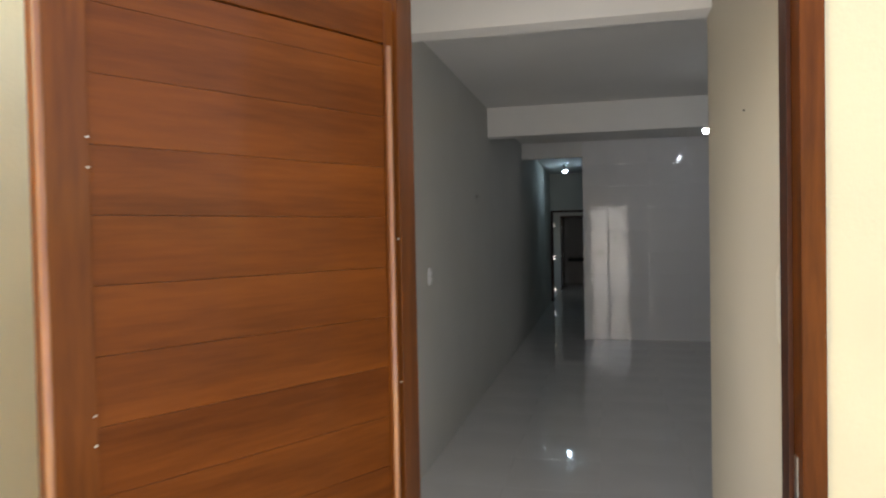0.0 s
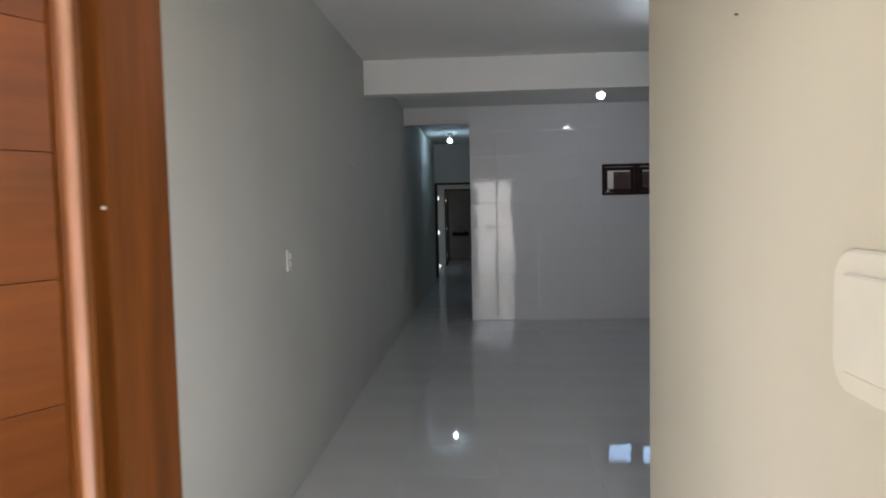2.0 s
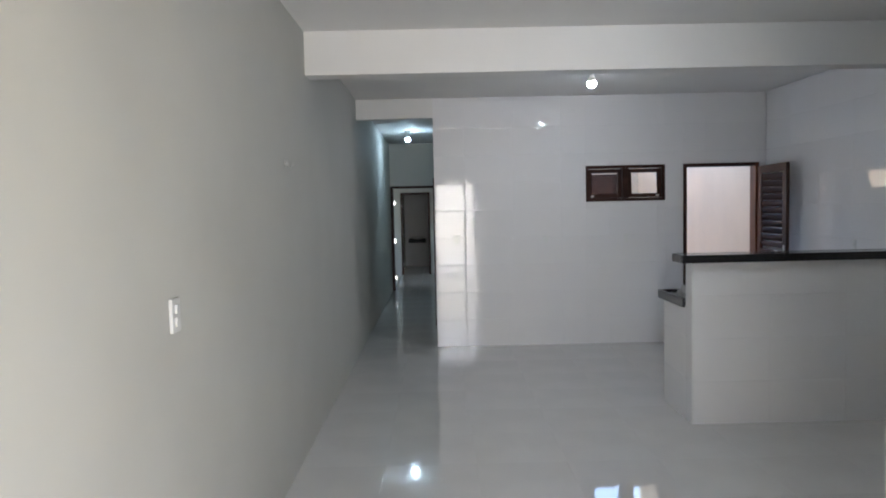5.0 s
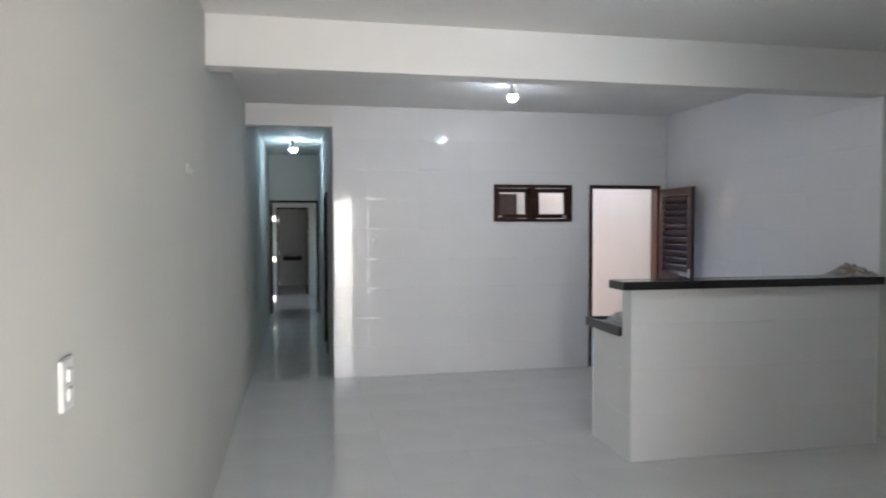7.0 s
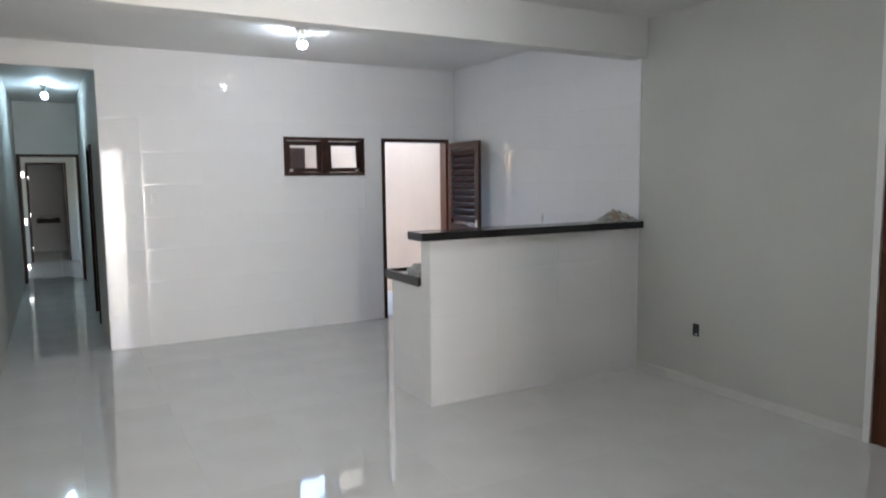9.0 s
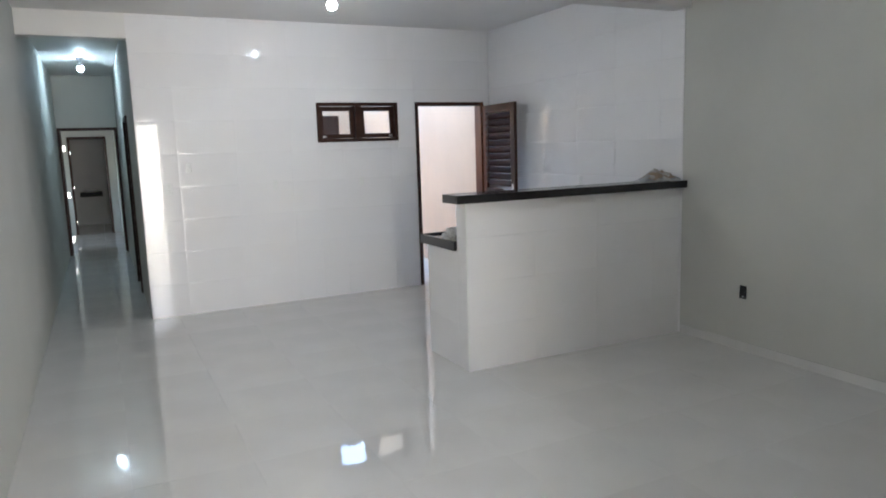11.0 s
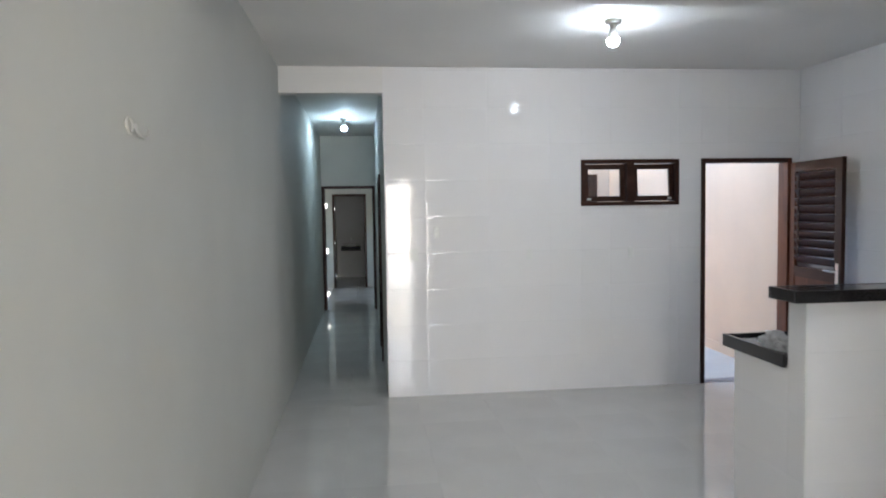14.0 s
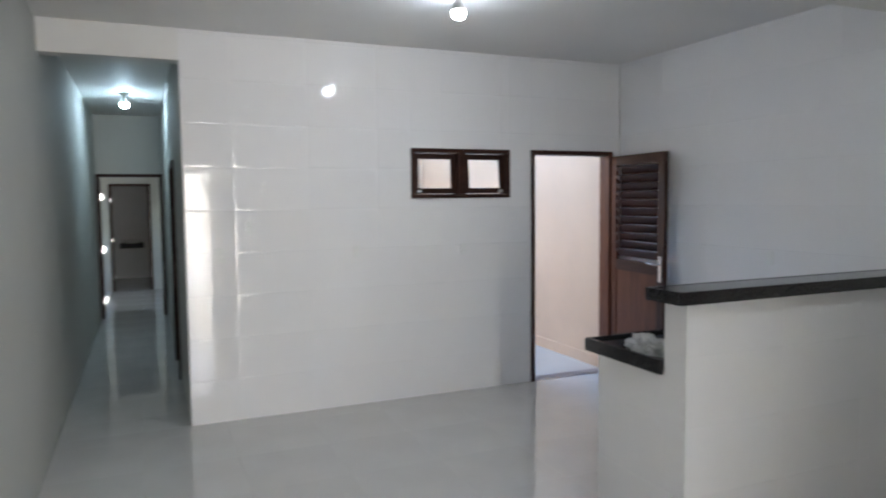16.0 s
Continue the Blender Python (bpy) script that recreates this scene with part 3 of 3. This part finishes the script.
part("rim", boxes([(-0.004, 0, -0.03, -0.025, -0.05, 0.05), (-0.004, 0, 0.025, 0.03, -0.05, 0.05), (-0.004, 0, -0.025, 0.025, -0.05, -0.045), (-0.004, 0, -0.025, 0.025, 0.045, 0.05)]), BLACK_PLASTIC, ob)
part("back", box(-0.002, 0, -0.025, 0.025, -0.045, 0.045), BLACK_PLASTIC, ob)
part("tab", box(-0.0035, -0.002, -0.008, 0.008, -0.04, -0.03), STEEL, ob, "small metal screw tab")



def rounded_slab(w, h, t, r, x0):
    """A plate with rounded corners in the y-z plane, from x0 to x0 - t."""
    ring = []
    for cy, cz, a0 in ((w / 2 - r, h / 2 - r, 0), (-w / 2 + r, h / 2 - r, 90), (-w / 2 + r, -h / 2 + r, 180), (w / 2 - r, -h / 2 + r, 270)):
        ring += [(cy + r * math.cos(radians(a0 + k * 15)), cz + r * math.sin(radians(a0 + k * 15))) for k in range(7)]
    bm = bmesh.new()
    back = [bm.verts.new((x0, y, z)) for y, z in ring]
    mid = [bm.verts.new((x0 - t * 0.7, y, z)) for y, z in ring]
    lip = [bm.verts.new((x0 - t, y * (1 - 0.008 / w), z * (1 - 0.008 / h))) for y, z in ring]
    for a, b in ((back, mid), (mid, lip)):
        for i in range(len(ring)):
            j = (i + 1) % len(ring)
            bm.faces.new((a[i], a[j], b[j], b[i]))
    bm.faces.new(lip)
    return bm


dist = thing("distribution_board", "cream plastic electrical distribution board on the entrance wall", "distribution board", (0.30, 2.40, 1.415))
part("surround", rounded_slab(0.29, 0.235, 0.012, 0.055, 0), CREAM_PLASTIC, dist)
part("cover", rounded_slab(0.20, 0.16, 0.010, 0.012, -0.012), CREAM_PLASTIC, dist)

nail = tagged(new("nail", mesh_from("nail", round_rod(round_rod(bmesh.new(), (0.302, 3.02, 2.04), (0.294, 3.02, 2.042), 0.002, 8), (0.294, 3.02, 2.042), (0.293, 3.02, 2.0424), 0.004, 10), BLACK_PLASTIC)), "small dark nail in the cream entrance wall", "nail")

wire = thing("wall_conduit", "white conduit ends with bare wire in the wall", "conduit", (XL, 7.09, 1.98))
bm = bmesh.new()
for i in range(16):
    a0, a1 = 2 * math.pi * i / 16, 2 * math.pi * (i + 1) / 16
    round_rod(bm, (0.006, -0.06 + 0.03 * math.cos(a0), 0.024 * math.sin(a0)), (0.006, -0.06 + 0.03 * math.cos(a1), 0.024 * math.sin(a1)), 0.005, 6)
part("ring", bm, PAINT, wire)
bm = bmesh.new()
for i in range(10):
    a0, a1 = math.pi * (1 + i / 10), math.pi * (1 + (i + 1) / 10)
    round_rod(bm, (0.008, 0.06 + 0.07 * math.cos(a0), 0.010 + 0.035 * math.sin(a0)), (0.008, 0.06 + 0.07 * math.cos(a1), 0.010 + 0.035 * math.sin(a1)), 0.005, 8)
part("wire", bm, PAINT, wire)

sink = thing("washbasin", "white ceramic washbasin on a dark stone shelf", "washbasin", (-1.03, 22.3, 0.80))
part("shelf", box(-0.24, 0.24, -0.25, 0.28, -0.10, 0, 0.004), DARK_STONE, sink)
bm = round_rod(bmesh.new(), (0, 0, 0.0), (0, 0, 0.065), 0.13, 24, 0.19)
part("basin", bm, CERAMIC, sink, "", True)
bm = round_rod(bmesh.new(), (0, 0.22, 0), (0, 0.22, 0.2), 0.012)
round_rod(bm, (0, 0.22, 0.2), (0, 0.1, 0.2), 0.01)
part("tap", bm, STEEL, sink, "steel tap", True)


# ---- tiles ----
TILE_CACHE = {}


def tile_mesh(w, h, t, mat, name, rim):
    """A tile with upright sides and a cushioned rim, given as (inset, drop) steps from the edge inwards."""
    key = (round(w, 4), round(h, 4), t, mat.name)
    if key not in TILE_CACHE:
        corners = ((-1, -1), (1, -1), (1, 1), (-1, 1))
        widest = min(w, h) * 0.3
        rings = [(0.0, 0.0), (0.0, t - rim[0][1])] + [(min(inset, widest), t - drop) for inset, drop in rim]
        verts = [(cx * (w / 2 - inset), cy * (h / 2 - inset), z) for inset, z in rings for cx, cy in corners]
        faces, soft = [], []
        for k in [0] + list(range(2, len(rings) - 1)):
            for i in range(4):
                j = (i + 1) % 4
                faces.append((4 * k + i, 4 * k + j, 4 * k + 4 + j, 4 * k + 4 + i))
                soft.append(k > 0)
        n = 4 * (len(rings) - 1)
        faces.append((n, n + 1, n + 2, n + 3))
        soft.append(False)
        me = bpy.data.meshes.new(name)
        me.from_pydata(verts, [], faces)
        me.polygons.foreach_set("use_smooth", soft)
        me.materials.append(mat)
        TILE_CACHE[key] = me
    return TILE_CACHE[key]


WALL_RIM = ((0.0, 0.0016), (0.006, 0.0006), (0.012, 0.0002), (0.020, 0.0))
FLOOR_RIM = ((0.0, 0.0004), (0.0015, 0.0001), (0.005, 0.0))


def cuts(a, b, start, step):
    k = math.ceil((a - start) / step + 1e-6)
    out = [a]
    while start + k * step < b - 0.012:
        if start + k * step > a + 0.012:
            out.append(start + k * step)
        k += 1
    return out + [b]


def tiling(parent, name, to_world, u0, u1, us, ustep, v0, v1, vs, vstep, t, mat, holes=(), gap=0.0004, wob=0.10, rim=WALL_RIM, lean=()):
    """Tiles over u0..u1 by v0..v1; holes (u0, u1, v0, v1) are left free, with tiles cut round them."""
    uc = sorted(set(cuts(u0, u1, us, ustep) + [h[i] for h in holes for i in (0, 1) if u0 < h[i] < u1]))
    for ua, ub in zip(uc, uc[1:]):
        blocked = [(h[2], h[3]) for h in holes if h[0] < (ua + ub) / 2 < h[1]]
        vc = sorted(set(cuts(v0, v1, vs, vstep) + [z for b in blocked for z in b if v0 < z < v1]))
        for va, vb in zip(vc, vc[1:]):
            if any(b0 < (va + vb) / 2 < b1 for b0, b1 in blocked) or ub - ua < 0.006 or vb - va < 0.006:
                continue
            ob = new(name, tile_mesh(ub - ua - gap, vb - va - gap, t, mat, name, rim))
            turn = sum(deg for a, b, deg in lean if a <= (ua + ub) / 2 < b)
            tilt = pose(0, 0, 0, random.uniform(-wob, wob), random.uniform(-wob, wob) + turn, 0)
            ob.parent = parent
            ob.matrix_basis = to_world @ Matrix.Translation(((ua + ub) / 2, (va + vb) / 2, 0)) @ tilt


def frame_axes(o, u, v, n):
    m = Matrix.Identity(4)
    for i, a in enumerate((u, v, n)):
        for j in range(3):
            m[j][i] = a[j]
    m.translation = o
    return m


NORTH = frame_axes((0, YB + 0.012, 0), (1, 0, 0), (0, 0, 1), (0, -1, 0))
tiling(wall_north, "wall_tile", NORTH, HX, XR - 0.008, -0.12, 0.575, 0, H, 0, 0.3265, 0.012, TILE, holes=[(1.324, 2.27, 1.712, 2.137), (2.49, 3.395, -0.1, 2.14)], wob=0.14, lean=((-0.485, -0.12, -0.5), (-0.12, 0.455, -0.75)))
EAST = frame_axes((XR, 0, 0), (0, 1, 0), (0, 0, 1), (-1, 0, 0))
tiling(wall_east, "wall_tile", EAST, YP + 0.06, YB, YB, 0.575, 0, H, 0, 0.3265, 0.008, TILE)
FRONT = frame_axes((0, 7.868, 0), (1, 0, 0), (0, 0, 1), (0, -1, 0))
tiling(pony, "wall_tile", FRONT, 1.452, XR - 0.012, 1.452, 0.575, 0, 1.232, 0, 0.3265, 0.010, TILE, wob=0.03)
SIDE = frame_axes((1.452, 0, 0), (0, 1, 0), (0, 0, 1), (-1, 0, 0))
tiling(pony, "wall_tile", SIDE, 7.868, 8.002, 7.868, 0.575, 0, 1.232, 0, 0.3265, 0.010, TILE, wob=0.03)
tiling(base, "wall_tile", SIDE, 8.002, 8.505, 7.93, 0.575, 0, 0.875, 0, 0.3265, 0.010, TILE)
FLOOR = frame_axes((0, 0, -0.004), (1, 0, 0), (0, 1, 0), (0, 0, 1))
tiling(floor, "floor_tile", FLOOR, XL, XR, -0.237, 0.5965, YF + 0.15, YB + 0.012, 7.17, 0.6, 0.004, FLOOR_TILE, gap=0.0005, wob=0.05, rim=FLOOR_RIM)
tiling(floor, "floor_tile", FLOOR, XL, HX, -0.237, 0.5965, YB + 0.012, 22.6, 7.17, 0.6, 0.004, FLOOR_TILE, gap=0.0005, wob=0.05, rim=FLOOR_RIM)
